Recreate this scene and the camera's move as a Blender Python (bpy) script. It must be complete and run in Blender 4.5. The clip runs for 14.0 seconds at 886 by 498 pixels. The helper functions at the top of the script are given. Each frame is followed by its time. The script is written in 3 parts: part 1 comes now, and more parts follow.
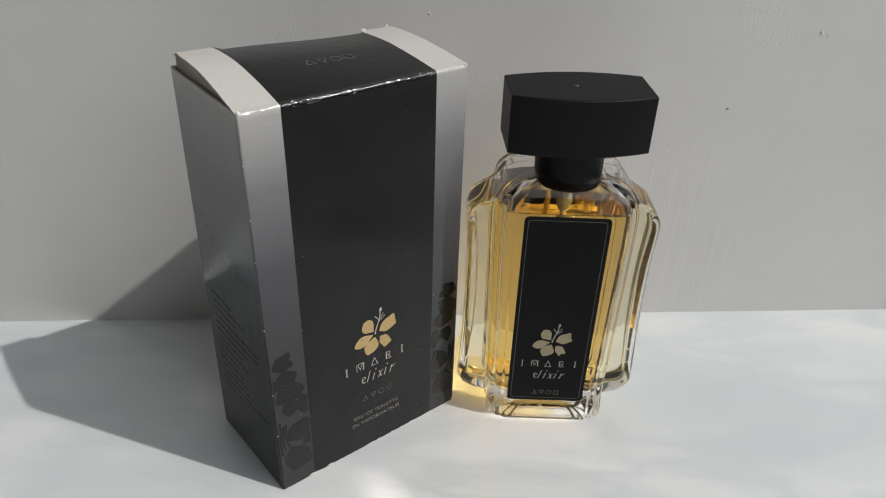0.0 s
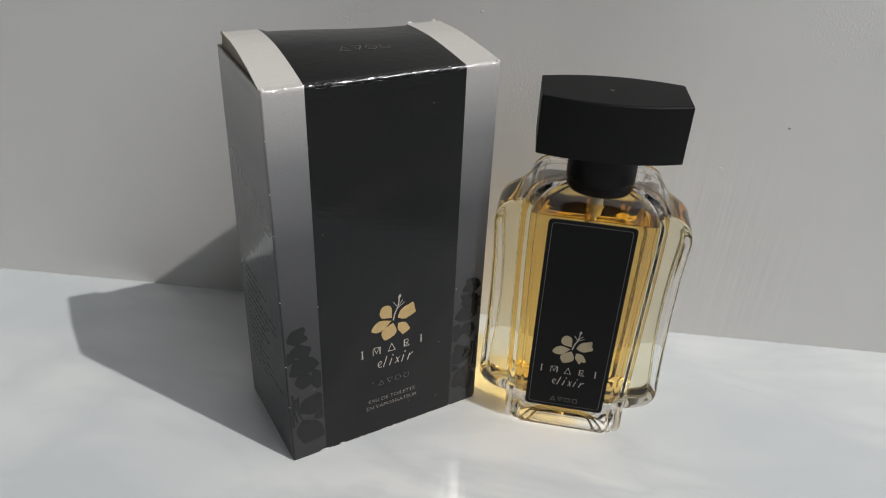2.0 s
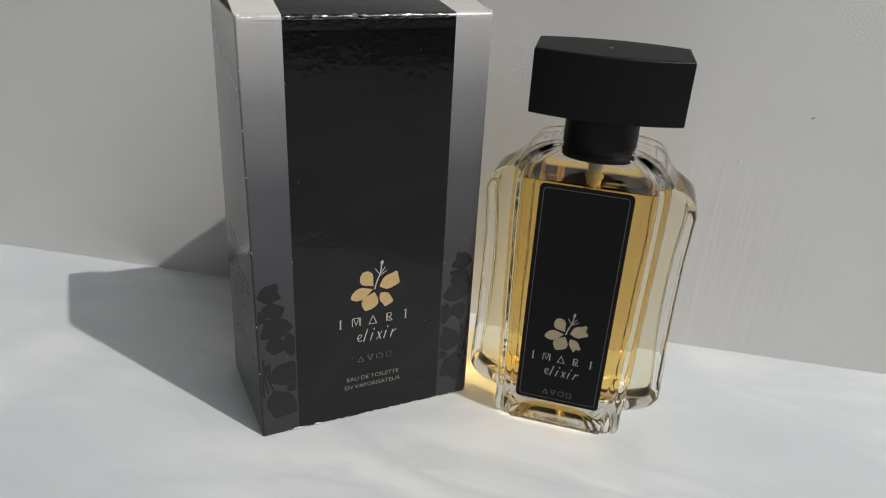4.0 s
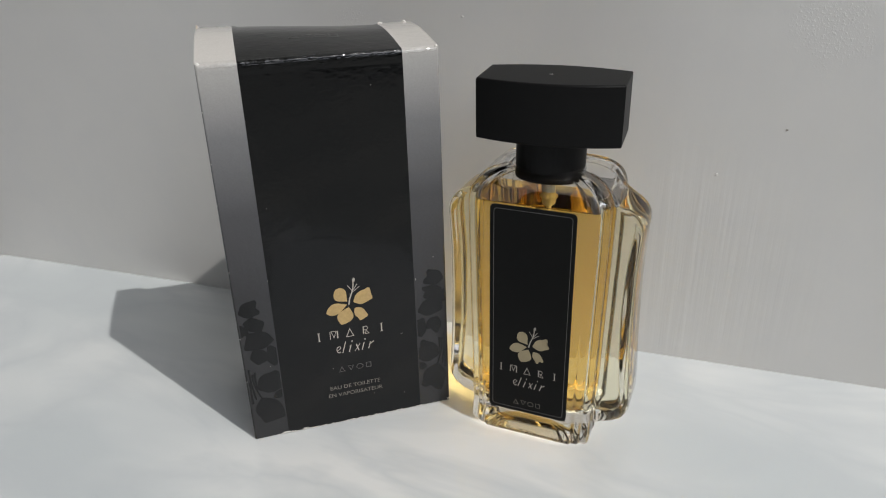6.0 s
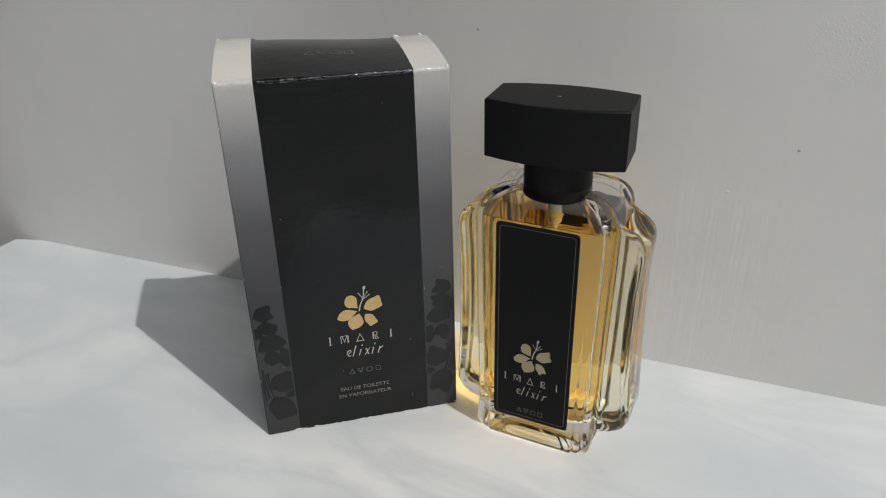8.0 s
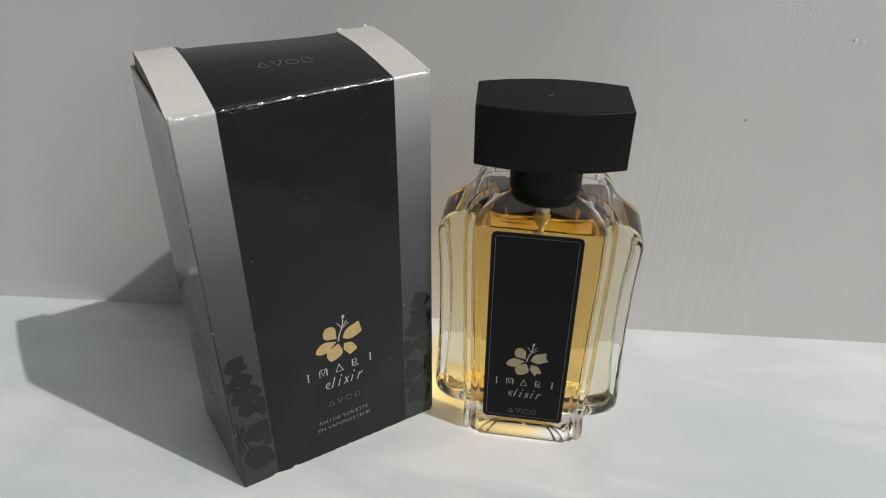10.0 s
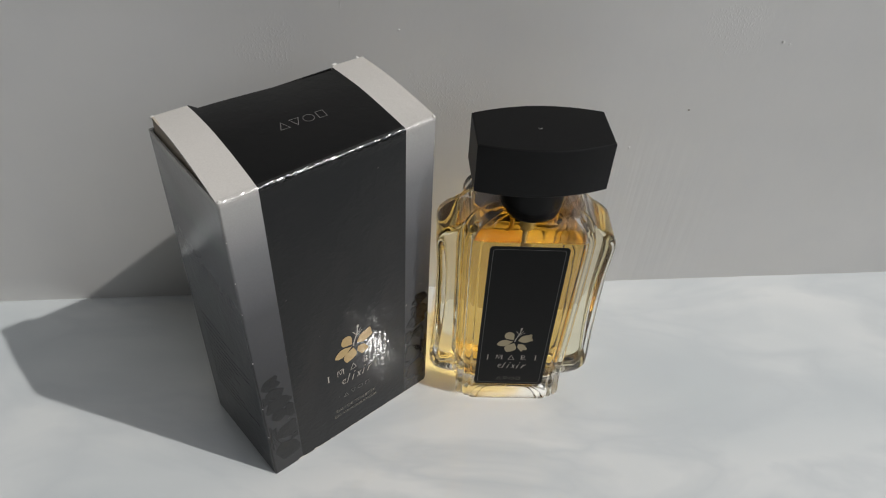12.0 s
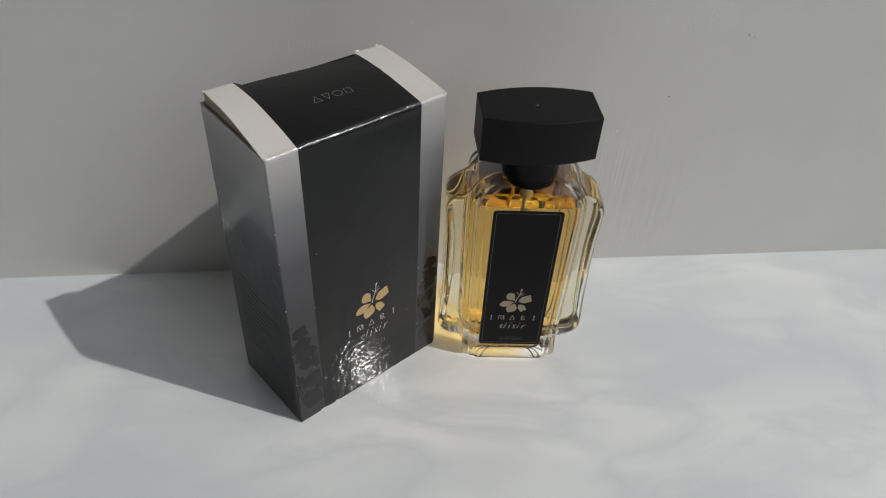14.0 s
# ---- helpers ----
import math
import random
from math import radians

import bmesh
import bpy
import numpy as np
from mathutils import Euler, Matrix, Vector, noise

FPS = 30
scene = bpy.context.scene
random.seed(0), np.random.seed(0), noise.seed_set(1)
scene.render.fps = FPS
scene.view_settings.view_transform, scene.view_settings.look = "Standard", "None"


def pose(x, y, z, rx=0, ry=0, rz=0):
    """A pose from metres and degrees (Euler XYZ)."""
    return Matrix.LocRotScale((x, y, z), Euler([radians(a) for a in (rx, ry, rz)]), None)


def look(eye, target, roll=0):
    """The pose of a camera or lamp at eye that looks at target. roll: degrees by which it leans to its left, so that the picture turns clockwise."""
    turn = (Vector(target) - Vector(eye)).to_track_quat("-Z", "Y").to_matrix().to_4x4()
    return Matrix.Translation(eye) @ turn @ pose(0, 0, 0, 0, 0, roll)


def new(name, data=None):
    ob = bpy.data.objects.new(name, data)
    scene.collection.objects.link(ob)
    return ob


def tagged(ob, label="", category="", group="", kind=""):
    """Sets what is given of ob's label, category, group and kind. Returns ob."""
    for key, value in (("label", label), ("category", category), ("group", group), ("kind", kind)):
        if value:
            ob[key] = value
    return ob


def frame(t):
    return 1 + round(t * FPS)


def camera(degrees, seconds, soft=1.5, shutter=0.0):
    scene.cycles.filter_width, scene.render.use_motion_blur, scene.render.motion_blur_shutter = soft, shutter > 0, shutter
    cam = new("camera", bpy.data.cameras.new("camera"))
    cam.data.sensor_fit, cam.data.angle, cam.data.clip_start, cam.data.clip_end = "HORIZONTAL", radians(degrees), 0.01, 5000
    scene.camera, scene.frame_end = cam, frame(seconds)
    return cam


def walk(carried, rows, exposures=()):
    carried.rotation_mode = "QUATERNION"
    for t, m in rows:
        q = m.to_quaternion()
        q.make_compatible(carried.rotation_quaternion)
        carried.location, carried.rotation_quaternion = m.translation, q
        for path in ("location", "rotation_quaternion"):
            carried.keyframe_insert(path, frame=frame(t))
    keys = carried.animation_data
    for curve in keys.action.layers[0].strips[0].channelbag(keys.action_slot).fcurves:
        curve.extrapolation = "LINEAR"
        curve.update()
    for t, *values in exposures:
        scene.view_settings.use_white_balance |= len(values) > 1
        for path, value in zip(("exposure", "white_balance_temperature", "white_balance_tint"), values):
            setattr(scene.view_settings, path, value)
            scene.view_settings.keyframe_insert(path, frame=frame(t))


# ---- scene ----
cam = camera(61.68, 14.0, soft=1.1)
PATH = [
    (0, (-0.03771, -0.21407, 0.20024), (-0.03834, 0.03903, 0.03919), 1.94),
    (0.5, (-0.02852, -0.21685, 0.19829), (-0.03845, 0.03650, 0.03793), 2.74),
    (1, (-0.01698, -0.21755, 0.19718), (-0.03775, 0.03508, 0.03673), 3.16),
    (1.5, (-0.01292, -0.21599, 0.19750), (-0.04044, 0.03508, 0.03560), 3.04),
    (2, (-0.01288, -0.21591, 0.19839), (-0.05387, 0.03464, 0.03857), 2.66),
    (2.5, (-0.00752, -0.21641, 0.19351), (-0.05667, 0.03702, 0.04068), 1.77),
    (3, (0.00614, -0.22056, 0.17986), (-0.05257, 0.03416, 0.03267), 1.95),
    (3.2, (0.00779, -0.21966, 0.17144), (-0.05337, 0.03696, 0.02860), 2.43),
    (5.3, (0.03002, -0.20732, 0.16307), (-0.05322, 0.05079, 0.03482), 0.72),
    (5.5, (0.03793, -0.20556, 0.16696), (-0.05360, 0.05139, 0.04207), -0.54),
    (6, (0.05654, -0.21304, 0.17472), (-0.05068, 0.03369, 0.04195), -1.60),
    (6.5, (0.06616, -0.21293, 0.18068), (-0.05362, 0.02913, 0.05006), -2.67),
    (7, (0.06969, -0.21292, 0.18204), (-0.05587, 0.02661, 0.05220), -2.07),
    (7.5, (0.07025, -0.21315, 0.18305), (-0.05332, 0.02632, 0.05120), -1.85),
    (7.7, (0.06870, -0.21162, 0.18647), (-0.05271, 0.02613, 0.04960), -1.77),
    (9.8, (0.00995, -0.20389, 0.19414), (-0.04537, 0.04537, 0.03664), 1.07),
    (10, (0.00068, -0.19821, 0.20424), (-0.03740, 0.04714, 0.03585), 0.40),
    (10.5, (-0.02018, -0.19260, 0.22937), (-0.03244, 0.03848, 0.03845), 1.11),
    (11, (-0.02931, -0.19318, 0.24025), (-0.03299, 0.02911, 0.03882), 1.64),
    (11.5, (-0.03610, -0.19017, 0.24367), (-0.03121, 0.02338, 0.03302), 2.27),
    (12, (-0.03721, -0.19302, 0.25591), (-0.02707, 0.02300, 0.04799), 3.38),
    (12.5, (-0.03986, -0.19443, 0.28834), (-0.02551, 0.00344, 0.06330), 4.05),
    (13, (-0.04805, -0.20028, 0.29919), (-0.02933, -0.00947, 0.06845), 4.13),
    (13.5, (-0.04507, -0.20854, 0.29641), (-0.02829, -0.00611, 0.07562), 4.60),
    (14, (-0.04347, -0.23147, 0.26264), (-0.03122, -0.00943, 0.06127), 3.42),
]
walk(cam, [(t, look(eye, target, roll)) for t, eye, target, roll in PATH], [(0, 0.03), (1.5, -0.01), (2.0, -0.02), (2.5, 0.09), (5.3, 0.02), (7.7, 0.02), (10.0, 0.03), (11.5, -0.11), (12.5, -0.22), (14.0, -0.22)])

# ---- world, sun, added fill lamp ----
SUN = Vector((0.767, -0.238, 1.0))
sun_el = math.asin(SUN.normalized().z)
world = bpy.data.worlds.new("daylight")
scene.world = world
world.use_nodes = True
wn = world.node_tree.nodes
sky = wn.new("ShaderNodeTexSky")
sky.sky_type = "NISHITA"
sky.sun_disc = False
sky.sun_elevation = sun_el
sky.sun_rotation = math.atan2(SUN.x, SUN.y)
wn["Background"].inputs["Strength"].default_value = 0.07
world.node_tree.links.new(sky.outputs[0], wn["Background"].inputs["Color"])
sun = new("sun", bpy.data.lights.new("sun", "SUN"))
sun.data.energy = 2.0
sun.data.angle = radians(0.7)
sun.data.color = (1.0, 0.975, 0.94)
sun.matrix_world = look(SUN * 3, (0, 0, 0))
# fill lamp added out of view at the window opening, to lift the shade
fill_lamp = new("window_skylight", bpy.data.lights.new("window_skylight", "AREA"))
fill_lamp.data.shape = "RECTANGLE"
fill_lamp.data.size, fill_lamp.data.size_y = 1.25, 1.1
fill_lamp.data.energy = 5.4
fill_lamp.data.color = (0.97, 0.98, 1.0)
fill_lamp.matrix_world = look((0.69, -0.64, 1.03), (-0.3, -0.5, 0.3))


# ---- materials ----
def material(name):
    m = bpy.data.materials.new(name)
    m.use_nodes = True
    t = m.node_tree
    return m, t, t.nodes["Principled BSDF"]


def link(t, a, b):
    t.links.new(a, b)


def coords(t, scale=(1, 1, 1), rot=(0, 0, 0), kind="Object"):
    c = t.nodes.new("ShaderNodeTexCoord")
    p = t.nodes.new("ShaderNodeMapping")
    p.inputs["Scale"].default_value = scale
    p.inputs["Rotation"].default_value = rot
    link(t, c.outputs[kind], p.inputs["Vector"])
    return p.outputs[0]


def noise_tex(t, vec, scale, detail=4.0, rough=0.55, distort=0.0):
    n = t.nodes.new("ShaderNodeTexNoise")
    n.inputs["Scale"].default_value = scale
    n.inputs["Detail"].default_value = detail
    n.inputs["Roughness"].default_value = rough
    n.inputs["Distortion"].default_value = distort
    link(t, vec, n.inputs["Vector"])
    return n.outputs["Fac"]


def ramp(t, fac, stops):
    r = t.nodes.new("ShaderNodeValToRGB")
    e = r.color_ramp.elements
    while len(e) < len(stops):
        e.new(0.5)
    for k, (p, c) in zip(e, stops):
        k.position = p
        k.color = (c, c, c, 1) if isinstance(c, (int, float)) else (*c, 1)
    link(t, fac, r.inputs[0])
    return r.outputs[0]


def calc(t, op, a, b=0.0, c=None):
    n = t.nodes.new("ShaderNodeMath")
    n.operation = op
    for i, v in enumerate((a, b, c)):
        if v is None:
            continue
        if isinstance(v, (int, float)):
            n.inputs[i].default_value = v
        else:
            link(t, v, n.inputs[i])
    return n.outputs[0]


def mixed(t, fac, a, b, blend="MIX"):
    n = t.nodes.new("ShaderNodeMix")
    n.data_type = "RGBA"
    n.blend_type = blend
    for i, v in ((0, fac), (6, a), (7, b)):
        if isinstance(v, (int, float)):
            n.inputs[i].default_value = v if i == 0 else (v, v, v, 1)
        elif isinstance(v, tuple):
            n.inputs[i].default_value = (*v, 1)
        else:
            link(t, v, n.inputs[i])
    return n.outputs[2]


def bump(t, b, layers, slot="Normal"):
    """layers: (height, distance in metres, strength); chained onto the shader's normal."""
    normal = None
    for h, d, s in layers:
        n = t.nodes.new("ShaderNodeBump")
        n.inputs["Distance"].default_value = d
        n.inputs["Strength"].default_value = s
        link(t, h, n.inputs["Height"])
        if normal:
            link(t, normal, n.inputs["Normal"])
        normal = n.outputs[0]
    link(t, normal, b.inputs[slot])


def plain(name, colour, rough=0.5, spec=0.5, metal=0.0, grain=0.0, grain_scale=600):
    m, t, b = material(name)
    b.inputs["Roughness"].default_value = rough
    b.inputs["Specular IOR Level"].default_value = spec
    b.inputs["Metallic"].default_value = metal
    v = coords(t)
    f = noise_tex(t, v, grain_scale * 0.3, 5)
    link(t, mixed(t, ramp(t, f, [(0.35, 0.0), (0.7, 1.0)]), tuple(c * 0.9 for c in colour), tuple(min(1, c * 1.06) for c in colour)), b.inputs["Base Color"])
    if grain:
        bump(t, b, [(noise_tex(t, v, grain_scale, 4), grain, 1.0)])
    return m


def wall_material():
    m, t, b = material("painted plaster")
    v = coords(t)
    big = noise_tex(t, v, 9, 4)
    mid = noise_tex(t, v, 45, 5, 0.6)
    c = mixed(t, ramp(t, big, [(0.3, 0.0), (0.7, 1.0)]), (0.735, 0.725, 0.70), (0.775, 0.765, 0.745))
    c = mixed(t, calc(t, "MULTIPLY", ramp(t, mid, [(0.45, 0.0), (0.75, 1.0)]), 0.35), c, (0.70, 0.70, 0.70))
    link(t, c, b.inputs["Base Color"])
    b.inputs["Roughness"].default_value = 0.55
    b.inputs["Specular IOR Level"].default_value = 0.35
    # pimpled patches, brush strokes that run down, and a fine grain
    def spot(x, z, r):
        n = t.nodes.new("ShaderNodeVectorMath")
        n.operation = "DISTANCE"
        c = t.nodes.new("ShaderNodeTexCoord")
        q = t.nodes.new("ShaderNodeMapping")
        q.inputs["Scale"].default_value = (1, 0, 1)
        link(t, c.outputs["Object"], q.inputs["Vector"])
        link(t, q.outputs[0], n.inputs[0])
        n.inputs[1].default_value = (x, 0, z)
        return calc(t, "SUBTRACT", 1.0, calc(t, "DIVIDE", n.outputs["Value"], r))
    patchy = noise_tex(t, v, 110, 4, 0.65)
    where = calc(t, "MAXIMUM", spot(-0.0924, 0.1255, 0.020), calc(t, "MAXIMUM", spot(-0.026, 0.103, 0.030), spot(0.076, 0.131, 0.022)))
    patch = ramp(t, calc(t, "ADD", calc(t, "MULTIPLY", where, 0.7), patchy), [(0.74, 0.0), (0.98, 1.0)])
    pimple = ramp(t, noise_tex(t, v, 1150, 2, 0.5), [(0.5, 0.0), (0.72, 1.0)])
    brush = noise_tex(t, coords(t, (1.0, 1.0, 0.045), (0, radians(3), 0)), 260, 3, 0.5)
    area = ramp(t, calc(t, "ADD", spot(0.038, 0.035, 0.070), calc(t, "MULTIPLY", noise_tex(t, v, 9, 2), 0.6)), [(0.40, 0.08), (0.85, 1.0)])
    bump(t, b, [
        (noise_tex(t, v, 20, 3), 0.0013, 0.3),
        (calc(t, "MULTIPLY", patch, pimple), 0.00006, 1.0),
        (calc(t, "MULTIPLY", area, brush), 0.00024, 1.0),
        (noise_tex(t, v, 380, 5, 0.6), 0.00003, 1.0),
    ])
    return m


def marble_material():
    m, t, b = material("white marble")
    v = coords(t, (1.0, 2.3, 1.0), (0, 0, radians(28)))
    cloud = noise_tex(t, v, 6.0, 3, 0.45, 0.35)
    vein = noise_tex(t, v, 11, 4, 0.5, 0.5)
    c = mixed(t, ramp(t, cloud, [(0.36, 0.0), (0.64, 1.0)]), (0.60, 0.64, 0.655), (0.81, 0.82, 0.81))
    line = ramp(t, vein, [(0.40, 0.0), (0.5, 1.0), (0.60, 0.0)])
    c = mixed(t, calc(t, "MULTIPLY", line, 0.6), c, (0.58, 0.615, 0.635))
    link(t, c, b.inputs["Base Color"])
    w = coords(t)
    smear = noise_tex(t, w, 30, 4)
    link(t, ramp(t, smear, [(0.3, 0.025), (0.7, 0.04)]), b.inputs["Roughness"])
    b.inputs["Specular IOR Level"].default_value = 1.0
    bump(t, b, [(noise_tex(t, w, 60, 3), 0.0004, 0.1), (noise_tex(t, coords(t, (0.55, 1.0, 1.0), (0, 0, radians(12))), 520, 2), 0.000016, 0.9)])
    return m


def carton_material(name="printed carton", gloss=0.33, smooth=0.04, dent=1.0):
    """Glossy laminated board: black middle band, silver side bands that fade to black downwards."""
    m, t, b = material(name)
    c = t.nodes.new("ShaderNodeTexCoord")
    s = t.nodes.new("ShaderNodeSeparateXYZ")
    link(t, c.outputs["Object"], s.inputs[0])
    x, y, z = s.outputs
    v = coords(t)
    h = calc(t, "DIVIDE", z, 0.136)
    grain = noise_tex(t, v, 2200, 2)
    silver = ramp(t, h, [(0.0, (0.030, 0.030, 0.031)), (0.24, (0.038, 0.038, 0.040)), (0.42, (0.048, 0.048, 0.051)), (0.62, (0.080, 0.080, 0.085)), (0.80, (0.195, 0.195, 0.20)), (0.945, (0.43, 0.42, 0.405)), (0.966, (0.60, 0.575, 0.54))])
    silver = mixed(t, 0.25, silver, mixed(t, 1.0, silver, ramp(t, grain, [(0.3, 0.85), (0.7, 1.15)]), "MULTIPLY"))
    # the print leans with the wrung board
    lean = calc(t, "MULTIPLY", calc(t, "MULTIPLY", z, 0.0015 / 0.1308), calc(t, "SUBTRACT", 1.0, calc(t, "DIVIDE", x, 0.0717)))
    turn = calc(t, "SUBTRACT", 0.00035, calc(t, "MULTIPLY", z, 0.0007 / 0.1308))
    u = calc(t, "SUBTRACT", calc(t, "SUBTRACT", x, lean), turn)
    inside = calc(t, "MULTIPLY", calc(t, "GREATER_THAN", u, 0.0118), calc(t, "LESS_THAN", u, 0.0603))
    ahead = calc(t, "MAXIMUM", calc(t, "LESS_THAN", y, 0.02), calc(t, "GREATER_THAN", z, 0.1297))
    band = calc(t, "MULTIPLY", inside, ahead)
    # the narrow side goes nearly black below its middle
    beside = calc(t, "MULTIPLY", calc(t, "LESS_THAN", u, 0.0004), ramp(t, h, [(0.38, 1.0), (0.60, 0.0)]))
    silver = mixed(t, beside, silver, (0.0125, 0.0118, 0.0112))
    link(t, mixed(t, band, silver, (0.0022, 0.0022, 0.0022)), b.inputs["Base Color"])
    scuff = noise_tex(t, v, 130, 5, 0.65)
    link(t, ramp(t, scuff, [(0.35, smooth), (0.75, smooth + 0.02)]), b.inputs["Roughness"])
    b.inputs["Specular IOR Level"].default_value = gloss
    film_relief(t, b, dent)
    return m


def film_relief(t, b, dent=1.0, slot="Normal"):
    """Long soft waves of the board, wrinkles, a fine orange peel and rows of small blisters low down."""
    v = coords(t)
    c = t.nodes.new("ShaderNodeTexCoord")
    sep = t.nodes.new("ShaderNodeSeparateXYZ")
    link(t, c.outputs["Object"], sep.inputs[0])
    x, y, z = sep.outputs
    crease = noise_tex(t, coords(t, (1.0, 1.0, 0.32), (0, radians(35), 0)), 240, 2, 0.5, 0.6)
    peel = noise_tex(t, coords(t, (0.8, 0.8, 1.0), (0, radians(-6), 0)), 430, 1, 0.5, 0.6)
    pits = ramp(t, noise_tex(t, v, 430, 1, 0.5), [(0.60, 0.0), (0.80, 1.0)])
    cell = t.nodes.new("ShaderNodeTexVoronoi")
    cell.feature = "SMOOTH_F1"
    cell.inputs["Scale"].default_value = 620
    link(t, v, cell.inputs["Vector"])
    low = ramp(t, calc(t, "ADD", calc(t, "MULTIPLY", z, 10.0), calc(t, "MULTIPLY", noise_tex(t, v, 60, 3), 0.35)), [(0.28, 1.0), (0.62, 0.12)])
    blister = calc(t, "MULTIPLY", low, cell.outputs["Distance"])
    under = ramp(t, calc(t, "DIVIDE", z, 0.1450), [(0.876, 0.0), (0.893, 1.0), (0.9005, 1.0), (0.9035, 0.0)])
    crushed = calc(t, "MULTIPLY", under, noise_tex(t, coords(t, (0.6, 0.6, 1.0)), 620, 3, 0.6))
    bump(t, b, [(crushed, 0.00022, 1.0), (noise_tex(t, v, 30, 2), 0.0006, 0.2), (crease, 0.00006 * dent, 1.0), (pits, 0.000025 * dent, 1.0), (peel, 0.00004 * dent, 1.0), (blister, 0.00004 * dent, 1.0)], slot)


def print_material(name, colour, rough=0.35):
    """Ink or foil under the same glossy film as the board."""
    m, t, b = material(name)
    v = coords(t)
    f = noise_tex(t, v, 900, 3)
    link(t, mixed(t, ramp(t, f, [(0.35, 0.0), (0.7, 1.0)]), tuple(c * 0.9 for c in colour), tuple(c * 1.06 for c in colour)), b.inputs["Base Color"])
    b.inputs["Roughness"].default_value = rough
    b.inputs["Specular IOR Level"].default_value = 0.0
    b.inputs["Coat Weight"].default_value = 1.0
    b.inputs["Coat Roughness"].default_value = 0.08
    b.inputs["Coat IOR"].default_value = 1.42
    film_relief(t, b, 1.0, "Coat Normal")
    return m


def glass_material(name, ior, colour=(1, 1, 1), rough=0.0, uneven=0.0):
    m = bpy.data.materials.new(name)
    m.use_nodes = True
    t = m.node_tree
    t.nodes.remove(t.nodes["Principled BSDF"])
    g = t.nodes.new("ShaderNodeBsdfGlass")
    g.inputs["IOR"].default_value = ior
    g.inputs["Color"].default_value = (*colour, 1)
    g.inputs["Roughness"].default_value = rough
    if uneven:
        bump(t, g, [(noise_tex(t, coords(t, (1, 1, 0.6)), 70, 1), uneven * 3, 1.0)])
    link(t, g.outputs[0], t.nodes["Material Output"].inputs["Surface"])
    return m


def tint_material(name, colour):
    """Light goes straight through and takes on the colour."""
    m = bpy.data.materials.new(name)
    m.use_nodes = True
    t = m.node_tree
    t.nodes.remove(t.nodes["Principled BSDF"])
    a = t.nodes.new("ShaderNodeBsdfTransparent")
    a.inputs["Color"].default_value = (*colour, 1)
    link(t, a.outputs[0], t.nodes["Material Output"].inputs["Surface"])
    return m


WALL = wall_material()
MARBLE = marble_material()
CARTON = carton_material()
CREASE = carton_material("creased carton film", 1.0, 0.15, 2.2)
BOARD = plain("bare grey board", (0.50, 0.43, 0.35), 0.85, 0.2, grain=0.00008, grain_scale=900)
SCUFF = plain("pale scuff", (0.30, 0.29, 0.27), 0.6, 0.3)
CHIP = plain("white board chip", (0.74, 0.72, 0.68), 0.7, 0.3, grain=0.00006, grain_scale=1500)
GOLD = print_material("gold print", (0.53, 0.37, 0.16))
DULL_GOLD = plain("pale gold print", (0.40, 0.33, 0.20), 0.4, 0.5)
SILVER_PRINT = print_material("pale silver print", (0.46, 0.42, 0.37))
FINE_PRINT = print_material("dim silver print", (0.21, 0.195, 0.17))
SIDE_PRINT = print_material("dark grey print", (0.044, 0.044, 0.045))
GREY_PRINT = plain("grey print", (0.13, 0.125, 0.12), 0.4, 0.5)
VINE = print_material("black vine print", (0.0065, 0.0065, 0.0068))
CAP = plain("matt black plastic", (0.0042, 0.0042, 0.0044), 0.48, 0.2, grain=0.00001, grain_scale=1800)
LABEL = plain("black label film", (0.0045, 0.0045, 0.0045), 0.28, 0.14, grain=0.00001, grain_scale=1200)
GLASS = glass_material("clear bottle glass", 1.5, (0.996, 0.996, 0.994), 0.03, 0.0001)
LIQUID = glass_material("golden perfume", 0.91, (0.995, 0.965, 0.85))
DEPTH = tint_material("deep golden perfume", (0.945, 0.805, 0.485))
AIR = glass_material("air pocket", 0.667)
PUMP = plain("cream pump plastic", (0.84, 0.76, 0.58), 0.35, 0.5)
# dark tones of the added room, chosen for what the glossy parts reflect
ROOM = plain("added room paint", (0.24, 0.235, 0.225), 0.8, 0.2)
ROOM_FLOOR = plain("added room floor boards", (0.12, 0.09, 0.07), 0.6, 0.3)
SPECK = plain("dark speck", (0.36, 0.34, 0.30), 0.7, 0.3)


# ---- mesh helpers ----
def finish(name, bm, mat, smooth=False):
    me = bpy.data.meshes.new(name)
    bmesh.ops.recalc_face_normals(bm, faces=bm.faces)
    if smooth:
        for e in bm.edges:
            if e.calc_face_angle(0.0) > radians(52):
                e.smooth = False
    bm.to_mesh(me)
    bm.free()
    me.materials.append(mat)
    if smooth:
        me.polygons.foreach_set("use_smooth", [len(q.vertices) < 5 for q in me.polygons])
    return me


def part(name, bm, mat, parent, label="", smooth=False):
    ob = new(name, finish(name, bm, mat, smooth))
    ob.parent = parent
    if label:
        tagged(ob, label)
    return ob


def structure(name, bm, mat, label, category):
    return tagged(new(name, finish(name, bm, mat)), label, category, kind="structure")


def add_box(bm, x0, x1, y0, y1, z0, z1, bevel=0.0, seg=2):
    r = bmesh.ops.create_cube(bm, size=1, matrix=Matrix.Translation(((x0 + x1) / 2, (y0 + y1) / 2, (z0 + z1) / 2)) @ Matrix.Diagonal((x1 - x0, y1 - y0, z1 - z0, 1)))
    if bevel:
        es = list({e for v in r["verts"] for e in v.link_edges})
        bmesh.ops.bevel(bm, geom=es, offset=bevel, segments=seg, affect="EDGES", profile=0.5)
    return bm


